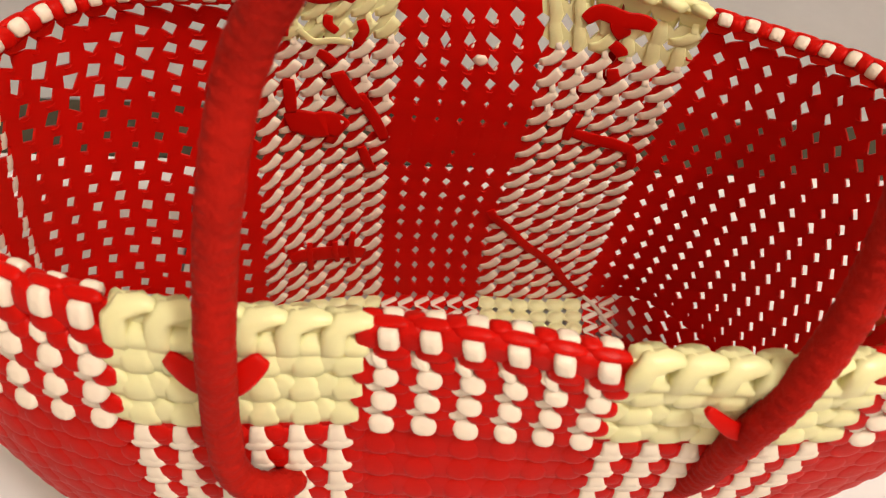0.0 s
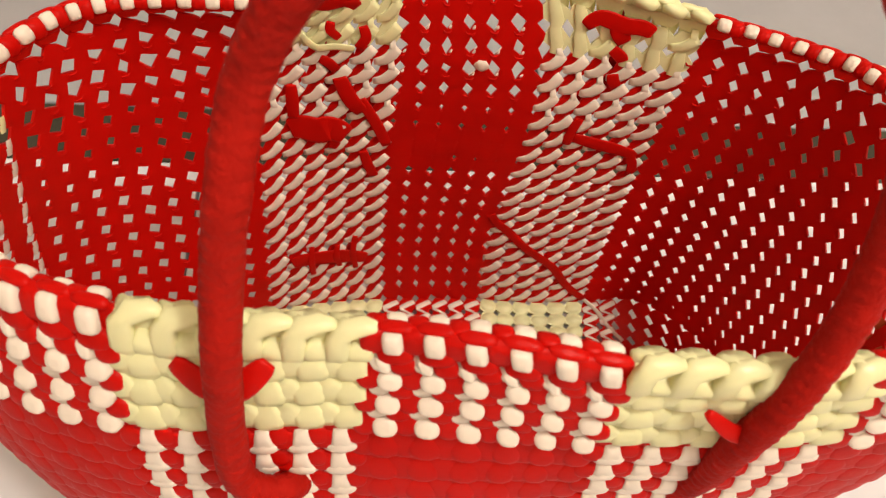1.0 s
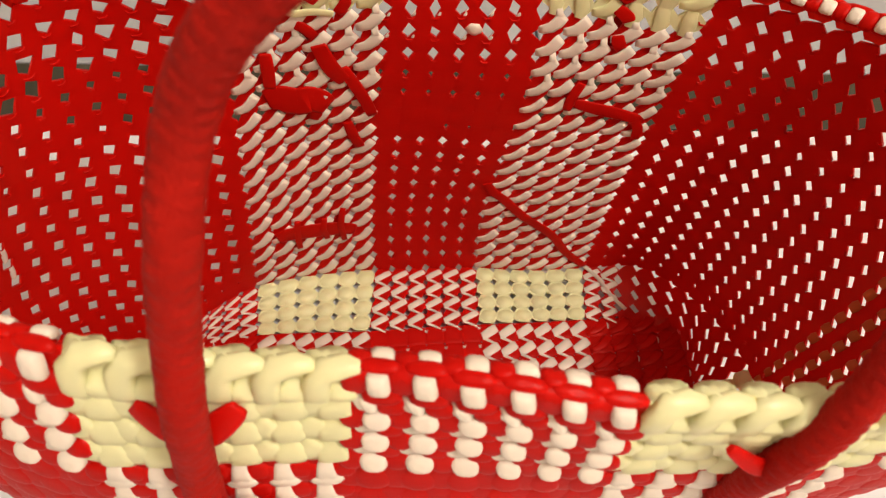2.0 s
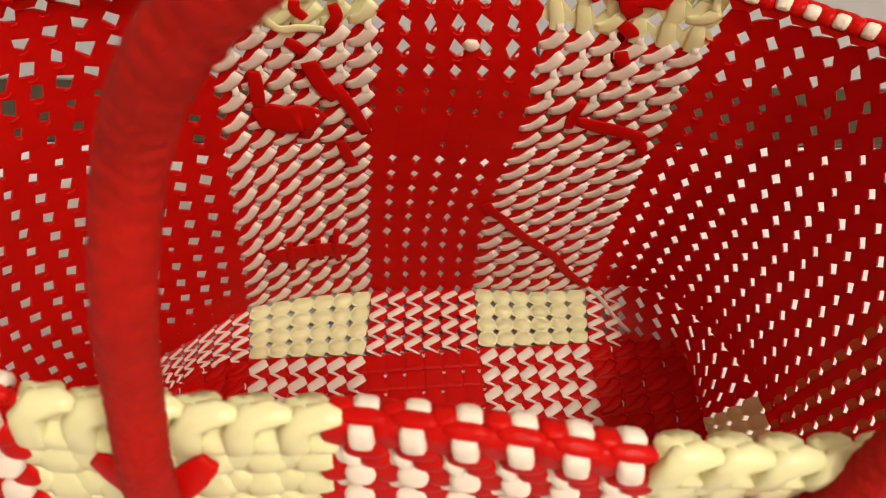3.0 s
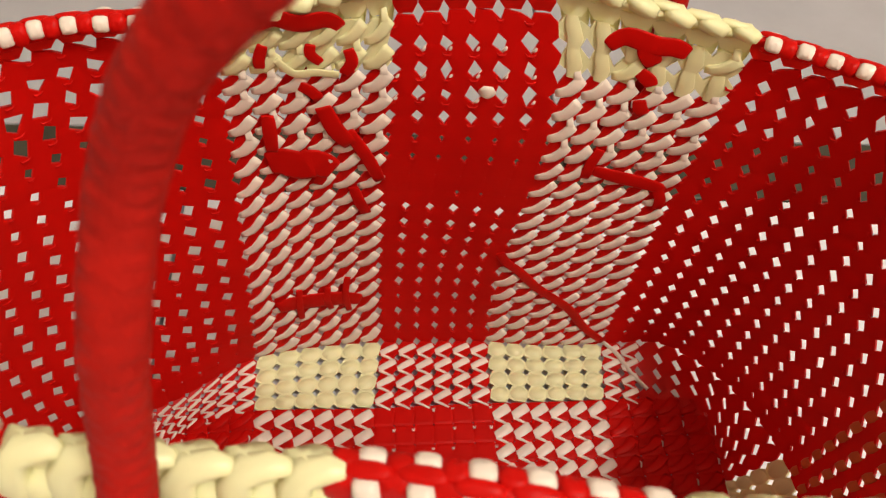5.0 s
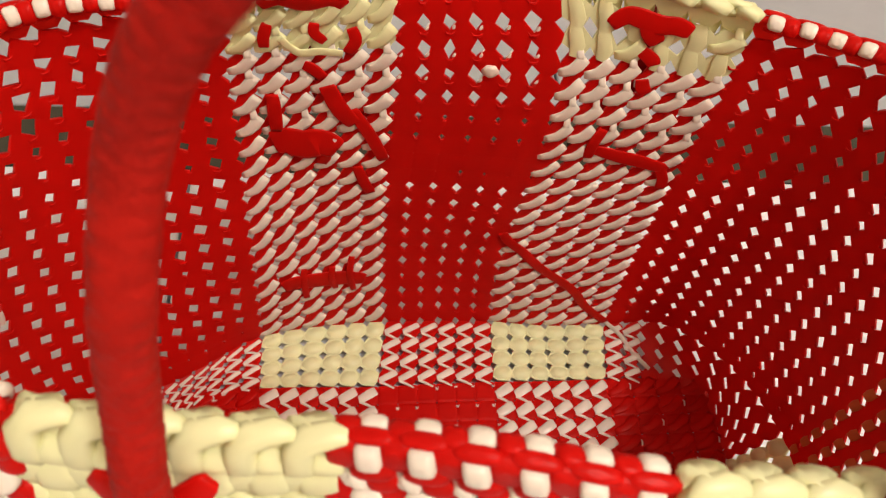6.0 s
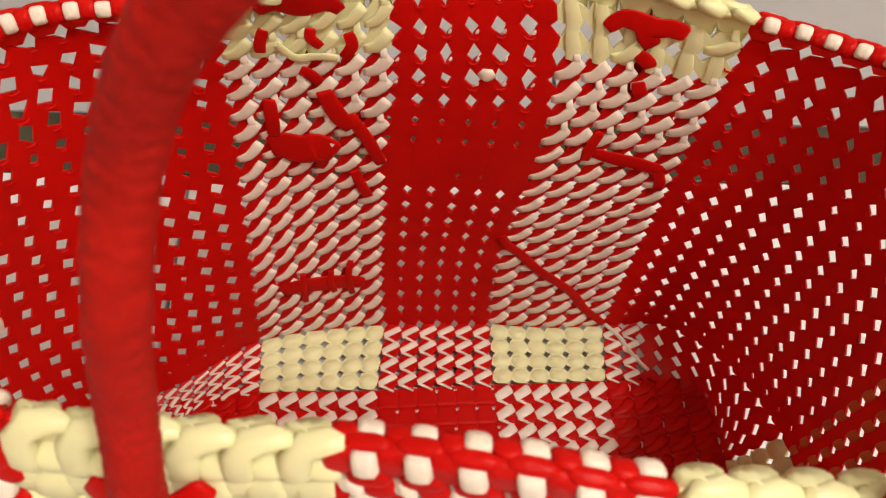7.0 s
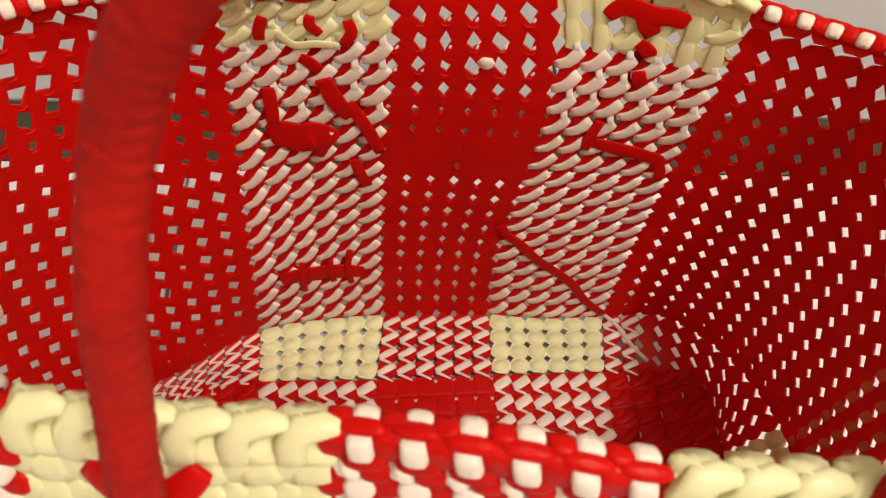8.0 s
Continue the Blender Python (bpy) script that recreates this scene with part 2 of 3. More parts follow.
class Weave:
    """Collects faces for one mesh in the wires' colours."""

    def __init__(self):
        self.v, self.f, self.m = [], [], []

    def sheet(self, at, rows, color, close=False):
        """A grid of points (rows of s, t, n) as faces."""
        base, w = len(self.v), len(rows[0])
        for row in rows:
            self.v.extend(at(*q) for q in row)
        for i in range(len(rows) - 1):
            for j in range(w if close else w - 1):
                k = (j + 1) % w
                self.f.append((base + i * w + j, base + i * w + k, base + (i + 1) * w + k, base + (i + 1) * w + j))
                self.m.append(color)

    def fan(self, at, ring, mid, color):
        base = len(self.v)
        self.v.extend(at(*q) for q in ring)
        self.v.append(at(*mid))
        for j in range(len(ring)):
            self.f.append((base + j, base + (j + 1) % len(ring), base + len(ring)))
            self.m.append(color)

    def band(self, at, path, half, thick, color):
        """A flat strand with rounded edges along a path of (s, t, n); half: half its width at each point."""
        rows = []
        for i, (s, t, n) in enumerate(path):
            a, b = path[max(0, i - 1)], path[min(len(path) - 1, i + 1)]
            dx, dy = b[0] - a[0], b[1] - a[1]
            d = math.hypot(dx, dy) or 1.0
            nx, ny = -dy / d, dx / d
            h = half[i]
            rows.append([(s + nx * h * k, t + ny * h * k, n + thick * m) for k, m in
                         ((-0.95, -1), (-1, -0.1), (-0.85, 0.8), (0, 1), (0.85, 0.8), (1, -0.1), (0.95, -1))])
        self.sheet(at, rows, color)

    def strand(self, at, path, half, high, color, side=-1, blunt=0.35):
        """A full, rounded strand along a path of (s, t, n) that thins out at both ends; side: -1 outwards, 1 inwards."""
        rows, last = [], len(path) - 1
        for i, (s, t, n) in enumerate(path):
            a, b = path[max(0, i - 1)], path[min(last, i + 1)]
            dx, dy = b[0] - a[0], b[1] - a[1]
            d = math.hypot(dx, dy) or 1.0
            nx, ny = -dy / d, dx / d
            rise = high * (blunt if i in (0, last) else 1.0)
            rows.append([(s + nx * half[i] * k, t + ny * half[i] * k, n + side * rise * h) for k, h in
                         ((-0.92, -0.4), (-1, 0.15), (-0.90, 0.65), (-0.55, 0.95), (0, 1.0), (0.55, 0.95), (0.90, 0.65), (1, 0.15), (0.92, -0.4))])
        for end in (0, last):
            s, t, n = path[end]
            cap = [(s, t, n - side * high * 0.4)] * 9
            rows.insert(0, cap) if end == 0 else rows.append(cap)
        self.sheet(at, rows if side > 0 else [r[::-1] for r in rows], color)

    def object(self, name, parent, label="", kind=""):
        me = bpy.data.meshes.new(name)
        me.from_pydata(self.v, [], self.f)
        for m in MATS:
            me.materials.append(m)
        me.polygons.foreach_set("material_index", self.m)
        me.polygons.foreach_set("use_smooth", [True] * len(self.f))
        me.update()
        ob = new(name, me)
        ob.parent = parent
        return tagged(ob, label=label, kind=kind)


def turned_gap(g, col, row):
    """The right, upper, left and lower corner of a gap: the strands leave it turned one way or the other round the basket."""
    c = col % COLS
    if 59 < c < 75:
        k = (0.95, 0.42), (-0.50, 1.10), (-1.02, -0.36), (0.36, -1.15)
    elif 9 < c < 26:
        k = (1.00, -0.42), (-0.18, 1.38), (-1.00, 0.42), (0.20, -1.32)
    else:
        k = (0.92, 0.16), (-0.14, 1.15), (-0.92, -0.10), (0.14, -1.15)
    r = random.Random(c * 7 + row * 1009)
    loose = 0.28 if row >= 15 else 0.10
    return [(g * (x + r.uniform(-loose, loose)), g * (y + r.uniform(-loose, loose))) for x, y in k]


def plate(w, at, holes, color, dome=0.00003, back=-0.0014, col=0, row=0):
    """The knot's body: a flat lap, cut off at its corners, which leaves gaps between the knots.
    holes: the cut at the lower left, lower right, upper right and upper left corner."""
    if not isinstance(holes, tuple):
        holes = (holes,) * 4
    ll, lr, ur, ul = (turned_gap(h, col + a, row + b) for h, a, b in zip(holes, (0, 1, 1, 0), (0, 0, 1, 1)))
    edge = [(0.5 + lr[1][0], -0.5 + lr[1][1]), (0.5 + ur[3][0], 0.5 + ur[3][1]), (0.5 + ur[2][0], 0.5 + ur[2][1]), (-0.5 + ul[0][0], 0.5 + ul[0][1]),
            (-0.5 + ul[3][0], 0.5 + ul[3][1]), (-0.5 + ll[1][0], -0.5 + ll[1][1]), (-0.5 + ll[0][0], -0.5 + ll[0][1]), (0.5 + lr[2][0], -0.5 + lr[2][1])]
    w.sheet(at, [[(s * k, t * k, n) for s, t in edge] for k, n in ((1.0, 0.0), (0.75, dome))], color, True)
    w.fan(at, [(s * 0.75, t * 0.75, dome) for s, t in edge], (0, 0, dome * 1.1), color)
    w.sheet(at, [[(s * k, t * k, n) for s, t in edge] for k, n in ((0.97, back), (1.0, 0.0))], color, True)
    w.fan(at, [(s * 0.97, t * 0.97, back) for s, t in edge][::-1], (0, 0, back), color)


_gaps = {}


def gap_at(col, row):
    """How wide the gap is where four knots meet."""
    col %= COLS
    if (col, row) not in _gaps:
        r = random.Random(col * 131 + row * 17)
        right, left, far = 9 < col < 26, 59 < col < 75, col >= 81 or col <= 3
        g = (0.235 if right else 0.275 if left else 0.25) + r.uniform(-0.02, 0.02)
        if r.random() < 0.02:
            g *= 0.55
        if far and row in (10, 11):
            g = 0.02 if row == 11 or col >= 81 else r.choice((0.03, 0.10, 0.14))
        if far and row in (12, 13):
            g = r.uniform(0.13, 0.19)
        if row in (12, 13, 14) and (left or right):
            g = r.uniform(0.17, 0.23)
        if row >= 15:
            g = (0.25 if right else 0.31) + r.uniform(-0.03, 0.03)
        if row == 18:
            g *= 0.8
        if row in (0, 1) and right:
            g = r.uniform(0.10, 0.17)
        if row in (0, 1) and 63 <= col <= 74:
            g = r.uniform(0.05, 0.14)
        if row < 0:
            g = 0.19
        if 26 <= col <= 59 and row >= 6:
            g = 0.12
        _gaps[col, row] = g
    return _gaps[col, row]


def chip(w, at, color, lift=0.0, fat=1.0, tilt=0.0):
    """The full strand that crosses a knot slantwise on the inside, thicker at its upper end."""
    k = 1.0 + tilt
    path = [(-0.58, -0.30 * k, -0.0005), (-0.38, -0.26 * k, 0.0001), (-0.10, -0.14 * k, 0.0005), (0.14, 0.10 * k, 0.0007),
            (0.28, 0.30 * k, 0.0006), (0.40, 0.42 * k, 0.0003)]
    path = [(s, t, n + lift) for s, t, n in path]
    w.strand(at, path, [0.14 * fat, 0.17 * fat, 0.20 * fat, 0.22 * fat, 0.22 * fat, 0.20 * fat], 0.0009, color, 1, 0.7)


def lip(w, at, g, rng):
    """The small bulge of a red strand that borders the gap above it."""
    if g > 0.1:
        a = g * rng.uniform(0.85, 1.1)
        w.strand(at, [(-0.5 - 0.75 * a, 0.5 - 0.85 * a, -0.0003), (-0.5 - 0.35 * a, 0.5 - 1.45 * a, 0.0001), (-0.5 + 0.35 * a, 0.5 - 1.50 * a, 0.0001),
                      (-0.5 + 0.85 * a, 0.5 - 1.05 * a, -0.0003)], [0.02, 0.045, 0.045, 0.02], 0.0004, R, 1)


def zigzag(w, at, color, fat=1.0):
    """The strand on the bottom: a broad slanting lap and a thin link to the next row."""
    w.band(at, [(-0.46, -0.20, 0.0002), (-0.26, -0.14, 0.0009), (0.12, 0.08, 0.0011), (0.34, 0.22, 0.0008), (0.42, 0.26, 0.0002)],
           [0.19 * fat, 0.24 * fat, 0.26 * fat, 0.25 * fat, 0.20 * fat], 0.0004, color)
    w.band(at, [(-0.40, -0.30, 0.0003), (-0.02, -0.50, 0.0005), (0.36, -0.72, 0.0003)], [0.08, 0.07, 0.05], 0.0004, color)


def bead(w, at, color):
    """A round lap, as the yellow knots show on the inside."""
    n = 10
    rows = []
    for k, h in ((1.0, 0.00002), (0.86, 0.0005), (0.6, 0.0012), (0.25, 0.0015)):
        rows.append([(0.47 * k * math.cos(2 * math.pi * i / n), 0.44 * k * math.sin(2 * math.pi * i / n) + 0.02, h) for i in range(n)])
    w.sheet(at, rows, color, True)
    w.fan(at, rows[-1], (0, 0.02, 0.0016), color)


def lap(w, at, s0, t0, hs, ht, high, color, tip=0.0016, turn=0.12, square=0.8):
    """A rounded lap on the outside of a knot, fuller at its lower end."""
    n = 14
    rows = []
    for k, h in ((1.0, 0.2), (0.98, 0.5), (0.88, 0.80), (0.66, 0.95), (0.34, 1.0)):
        p = 1 - (1 - square) * k
        row = []
        for i in range(n):
            a = -2 * math.pi * i / n
            c, q = math.cos(a), math.sin(a)
            c, q = math.copysign(abs(c) ** p, c), math.copysign(abs(q) ** p, q)
            row.append((s0 + hs * k * c + turn * ht * k * q, t0 + ht * k * q, -0.0020 - high * h + tip * q * k))
        rows.append(row)
    w.sheet(at, rows, color, True)
    w.fan(at, rows[-1], (s0, t0, -0.0020 - high * 1.01), color)


def outside(w, at, main, other, rng, low=False):
    """The laps that a knot shows on the outside."""
    d, e = rng.uniform(-0.03, 0.03), rng.uniform(-0.03, 0.03)
    if main == other == Y:
        w.strand(at, [(0.66 + d, 0.52, -0.0022), (0.44 + d, 0.32 + e, -0.0026), (0.28 + d, -0.02, -0.0026), (0.24 + d, -0.40, -0.0020)], [0.28, 0.38, 0.38, 0.28], 0.0013, Y)
        w.strand(at, [(0.02 + d, 0.56, -0.0020), (-0.12 + d, 0.24 + e, -0.0028), (-0.20 + d, -0.12 + e, -0.0032), (-0.24 + d, -0.54, -0.0020)], [0.30, 0.40, 0.40, 0.28], 0.0015, Y)
        return
    if main == R:
        lap(w, at, 0.40 + d, -0.06 + e, 0.40, 0.52, 0.0013, R, 0.0006)
        lap(w, at, -0.10 + d, -0.14 + e, 0.44, 0.46, 0.0017, R, 0.0008)
        return
    if low:
        lap(w, at, 0.46 + d, 0.10 + e, 0.36, 0.36, 0.0018, other, 0.0006)
        lap(w, at, -0.40 + d, 0.28 + e, 0.30, 0.30, 0.0018, other, 0.0006)
        w.strand(at, [(0.04 + d, 0.58, -0.0018), (0.02 + d, 0.30 + e, -0.0030), (-0.02 + d, -0.02, -0.0032), (-0.04 + d, -0.34, -0.0024)], [0.18, 0.22, 0.30, 0.30], 0.0014, main)
        w.strand(at, [(0.52 + d, -0.34, -0.0020), (0.28 + d, -0.22 + e, -0.0030), (-0.02 + d, -0.14, -0.0034), (-0.30 + d, -0.20 + e, -0.0030), (-0.50 + d, -0.30, -0.0020)],
                 [0.06, 0.17, 0.25, 0.17, 0.06], 0.0015, main)
        return
    lap(w, at, 0.44 + d, -0.06 + e, 0.34, 0.50, 0.0022, other, 0.0010)
    lap(w, at, -0.36 + d, 0.38 + e, 0.34, 0.30, 0.0025, other, 0.0006)
    w.strand(at, [(0.40 + d, 0.62, -0.0018), (0.24 + d, 0.40 + e, -0.0026), (0.06 + d, 0.08 + e, -0.0026)], [0.22, 0.17, 0.24], 0.0022, main)
    lap(w, at, -0.08 + d, -0.16 + e, 0.33, 0.29, 0.0036, main, 0.0012)
    w.strand(at, [(0.02 + d, -0.30, -0.0022), (0.26 + d, -0.40 + e, -0.0024), (0.50 + d, -0.38, -0.0018)], [0.14, 0.09, 0.04], 0.0020, main)


def stripe(col):
    """Which colour a column has: the six stripes of six."""
    c = col % COLS
    return any(a <= c < a + 6 for a in (3, 20, 33, 45, 59, 75))


def knot(w, col, row, rng):
    at = wall_map(col, row)
    st = stripe(col)
    top_out, top_in = row >= 15, row >= 16
    front = 26 <= col <= 58 and row >= 6
    if row < 0:  # the ring on the bottom
        if st:
            plate(w, at, 0.22, Y)
            bead(w, at, Y)
        else:
            plate(w, at, 0.26 if 10 <= col < 20 else 0.20, R, col=col, row=row)
            if not 11 <= col < 20:
                zigzag(w, at, W_, 0.8)
        return
    hole = (gap_at(col, row), gap_at(col + 1, row), gap_at(col + 1, row + 1), gap_at(col, row + 1))
    back = -0.0026 if front else -0.0014
    if st:
        tone = Y if top_in else W_
        plate(w, at, hole, Y if top_in else R, back=back, col=col, row=row)
        if 59 <= col < 65 and row < 8:
            pass
        elif 20 <= col < 26 or 59 <= col < 65:
            # on the right end the laps are white wire, coloured orange for red bounce
            w.band(at, [(0.46, -0.33, 0.0001), (0.50, 0.0, 0.0004), (0.54, 0.33, 0.0003)], [0.20, 0.25, 0.20] if col < 26 else [0.09, 0.12, 0.09], 0.0003, O if col < 26 and not top_in else tone)
        elif not front and top_in and 3 <= col < 9 and (col, row) not in ((5, 16), (8, 17)):
            w.band(at, [(-0.04, -0.60, 0.0003), (0.04, -0.1, 0.0008), (-0.03, 0.3, 0.0006), (-0.04, 0.60, 0.0003)], [0.20, 0.29, 0.26, 0.20], 0.0004, Y)
        elif not front:
            chip(w, at, tone, fat=rng.uniform(0.95, 1.08) * (1.16 if row >= 12 else 1.0), tilt=rng.uniform(-0.04, 0.04))
            if row >= 12 and (col * 7 + row * 3) % 5 < 3:
                w.strand(at, [(0.28, 0.20, 0.0004), (0.18, 0.50, 0.0007), (0.14, 0.82, 0.0002)], [0.13, 0.15, 0.12], 0.0010, tone, 1)
    else:
        plate(w, at, hole, R, 0.00008, back, col, row)
        if not front:
            lip(w, at, hole[3], rng)
            if row in (14, 15, 16) and (col >= 81 or col < 3) and rng.random() < 0.8:
                # a thin white edge along the lower right of the gap
                g = hole[3]
                w.strand(at, [(-0.5 + 0.10 * g, 0.5 - 1.15 * g, -0.0006), (-0.5 + 0.55 * g, 0.5 - 0.75 * g, -0.0002), (-0.5 + 0.95 * g, 0.5 - 0.10 * g, -0.0006)], [0.03, 0.06, 0.03], 0.0006, W_, 1)
    if front:
        outside(w, at, Y if st and top_out else W_ if (st or top_out) else R, Y if st and top_out else R, rng, st and not top_out)


CREST, FOLD = 0.42, 0.0028  # where the rim begins to bend over, and the bend's inner measure
ROW_HIGH = 0.0106


def bent(at):
    """The map of a rim cell, bent over the crest: rows past the crest run over it and down the inside."""
    half = math.pi * FOLD / ROW_HIGH

    def over(s, t, n):
        if t <= CREST:
            return at(s, t, n)
        if t <= CREST + half:
            a = (t - CREST) * ROW_HIGH / FOLD
            return at(s, CREST - n * math.sin(a) / ROW_HIGH, n * math.cos(a))
        return at(s, CREST - (t - CREST - half), -n)
    return over


def rim_knot(w, col, rng):
    """The loop that closes a column at the rim, folded from the outside over to the inside."""
    at = bent(wall_map(col, ROWS_UP - 1))
    st = stripe(col)
    d, e = rng.uniform(-0.04, 0.04), rng.uniform(-0.05, 0.05)
    ts = [-0.5 + 0.15 * i for i in range(13)]
    front = 26 <= col <= 58
    wide = [0.5 if front else min(0.5, 0.27 + max(0.0, t + 0.5) * 0.7) for t in ts]
    w.sheet(at, [[(h, t, -0.0014), (0.0, t, -0.0018), (-h, t, -0.0014)] for h, t in zip(wide, ts)], Y if st else R)
    if st:
        w.strand(at, [(-0.30 + d, -0.70, -0.0022), (-0.28 + d, -0.38, -0.0030), (-0.28 + d, -0.12 + e, -0.0030), (-0.30, 0.10, -0.0014)], [0.26, 0.34, 0.32, 0.22] if front else [0.1, 0.15, 0.2, 0.2], 0.0016, Y)
        w.strand(at, [(0.22 + d, -0.76, -0.0022), (0.24 + d, -0.35, -0.0028), (0.26 + d, 0.05, -0.0029), (0.26 + d, 0.36 + e, -0.0028), (0.12 + d, 0.60 + e, -0.0028),
                      (-0.26 + d, 0.72 + e, -0.0026), (-0.52, 0.70 + e, -0.0022), (-0.78, 0.58 + e, -0.0014)], [0.26, 0.31, 0.31, 0.31, 0.32, 0.26, 0.18, 0.06], 0.0023, Y)
        w.strand(at, [(0.30 + d, 0.66, -0.0010), (0.22 + d, 0.86 + e, -0.0020), (0.08 + d, 1.16 + e, -0.0022), (0.02 + d, 1.42 + e, -0.0012)], [0.26, 0.42, 0.44, 0.30], 0.0026, Y)
    else:
        if front:
            lap(w, at, 0.50 + d, 0.30 + e, 0.32, 0.56, 0.0017, R, 0.0002, 0.12, 0.6)
            lap(w, at, -0.10 + d, -0.24 + e, 0.46, 0.30, 0.0024, R, 0.0006)
            lap(w, at, 0.16 + d, -0.60 + e, 0.18, 0.26, 0.0030, W_, 0.0006, 0.4)
        else:
            lap(w, at, 0.50 + d, 0.50 + e, 0.28, 0.36, 0.0017, R, 0.0002, 0.12, 0.6)
        lap(w, at, 0.04 + d, 0.74 + e, 0.48, 0.16, 0.0022, R, 0.0, 0.3, 0.6)
        lap(w, at, 0.00 + d, 0.28 + e, 0.26, 0.33, 0.0036, W_, 0.0004, 0.18, 0.42)
        lap(w, at, 0.02 + d, 1.12 + e, 0.27, 0.26, 0.0030, W_, 0.0, 0.1, 0.42)
        lap(w, at, 0.50 + d, 1.15 + e, 0.28, 0.40, 0.0024, R, 0.0, 0.1, 0.6)
        lap(w, at, 0.00 + d, 1.42 + e, 0.32, 0.12, 0.0016, R, 0.0, 0.1, 0.6)


basket = tagged(new("woven_basket"), "empty red plastic-wire basket with white and pale yellow stripes", "basket")
rng = random.Random(7)
near_cols, near_rows = range(31, 53), range(13, 18)
far_cols = [c for c in range(75, 84 + 9) if stripe(c)]
single = {(c, r) for c in near_cols for r in near_rows} | {(c % COLS, r) for c in far_cols for r in range(0, 17)}
walls = Weave()
for c in range(COLS):
    for r in range(-RING, ROWS_UP - 1):
        if (c, r) in single:
            w = Weave()
            knot(w, c, r, rng)
            w.object("knot", basket)
        else:
            knot(walls, c, r, rng)
walls.object("woven_wall", basket, "red plastic knots with diamond gaps between them", "stuff")
for c in range(COLS):
    w = Weave()
    rim_knot(w, c, rng)
    w.object("rim_loop", basket)

# the bottom inside the ring
bottom = Weave()
PX, PY = 0.0925 / 9, 0.0735 / 7
for i in range(-13, 13):
    for j in range(7):
        wide = PX if -9 <= i < 9 else 0.0113 if i < 0 else 0.0134  # the outer columns are looser
        k = i + 0.5
        x = k * PX if -9 <= i < 9 else math.copysign(0.0925 + (abs(k) - 9) * wide, k)
        at = flat_map(x, -0.0405 - (j + 0.5) * PY, wide, PY)
        st = -9 <= i < -3 or 3 <= i < 9
        plate(bottom, at, 0.05, R, 0.0003)
        if st:
            zigzag(bottom, at, W_)
        elif not -9 <= i < 9:
            chip(bottom, at, R, 0.0, 1.05)
            # thin arc at the bead's edge; every third is white, a painted gloss highlight
            bottom.band(at, [(0.30, 0.30, 0.0009), (0.42, 0.10, 0.0012), (0.40, -0.12, 0.0007)], [0.025, 0.03, 0.02], 0.0004, W_ if (i + j) % 3 == 0 else R)
        elif rng.random() < 0.75:
            # white slivers laid on as the red knots' small highlights
            a, b = rng.uniform(-0.1, 0.1), rng.uniform(0.08, 0.18)
            bottom.band(at, [(0.42 + a, 0.30, 0.0004), (0.46 + a, 0.30 - b, 0.0008)], [0.04, 0.05], 0.0006, W_)
            bottom.band(at, [(0.54 + a, 0.32, 0.0004), (0.49 + a, 0.30 - b, 0.0008)], [0.02, 0.025], 0.0005, W_)
bottom.object("woven_bottom", basket, "flat woven bottom, red with white zigzag stripes", "stuff")


# ---- handles ----
def smooth_path(keys, n):
    p = [Vector(k) for k in keys]
    out = []
    for i in range(len(p) - 1):
        a, b, c, d = p[max(0, i - 1)], p[i], p[i + 1], p[min(len(p) - 1, i + 2)]
        for k in range(n):
            t = k / n
            out.append(0.5 * (2 * b + (c - a) * t + (2 * a - 5 * b + 4 * c - d) * t * t + (3 * b - a - 3 * c + d) * t**3))
    out.append(p[-1])
    return out


def rope(name, keys, radius, parent, label):
    """A round plaited handle with a slight swelling at each turn of the wire."""
    raw = smooth_path(keys, 24)
    # even steps
    dist = [0.0]
    for a, b in zip(raw, raw[1:]):
        dist.append(dist[-1] + (b - a).length)
    step = 0.0006
    count = int(dist[-1] / step)
    pts, j = [], 0
    for i in range(count + 1):
        d = dist[-1] * i / count
        while j < len(dist) - 2 and dist[j + 1] < d:
            j += 1
        f = (d - dist[j]) / max(1e-9, dist[j + 1] - dist[j])
        pts.append(raw[j].lerp(raw[j + 1], min(1, f)))
    bm = bmesh.new()
    n, rings, side = 20, [], Vector((0.3, 0.9, 0.1))
    for i, p in enumerate(pts):
        t = (pts[min(count, i + 1)] - pts[max(0, i - 1)]).normalized()
        side = (side - t * side.dot(t)).normalized()
        up = t.cross(side)
        ring = []
        for k in range(n):
            a = 2 * math.pi * k / n
            turn = 2 * math.pi * (i * step / 0.0036)
            r = radius * (0.98 + 0.045 * abs(math.sin(turn * 0.5 + a)) + 0.035 * abs(math.sin(turn * 0.5 - a)) + 0.05 * noise.noise(p * 260 + (side * math.cos(a) + up * math.sin(a)) * 1.4))
            if i in (0, count):
                r *= 0.6
            ring.append(bm.verts.new(p + (side * math.cos(a) + up * math.sin(a)) * r))
        rings.append(ring)
    for a, b in zip(rings, rings[1:]):
        for k in range(n):
            bm.faces.new((a[k], a[(k + 1) % n], b[(k + 1) % n], b[k])).smooth = True
    bm.faces.new(rings[0][::-1])
    bm.faces.new(rings[-1])
    bmesh.ops.recalc_face_normals(bm, faces=bm.faces[:])
    return part(name, bm, ROPE, parent, label)


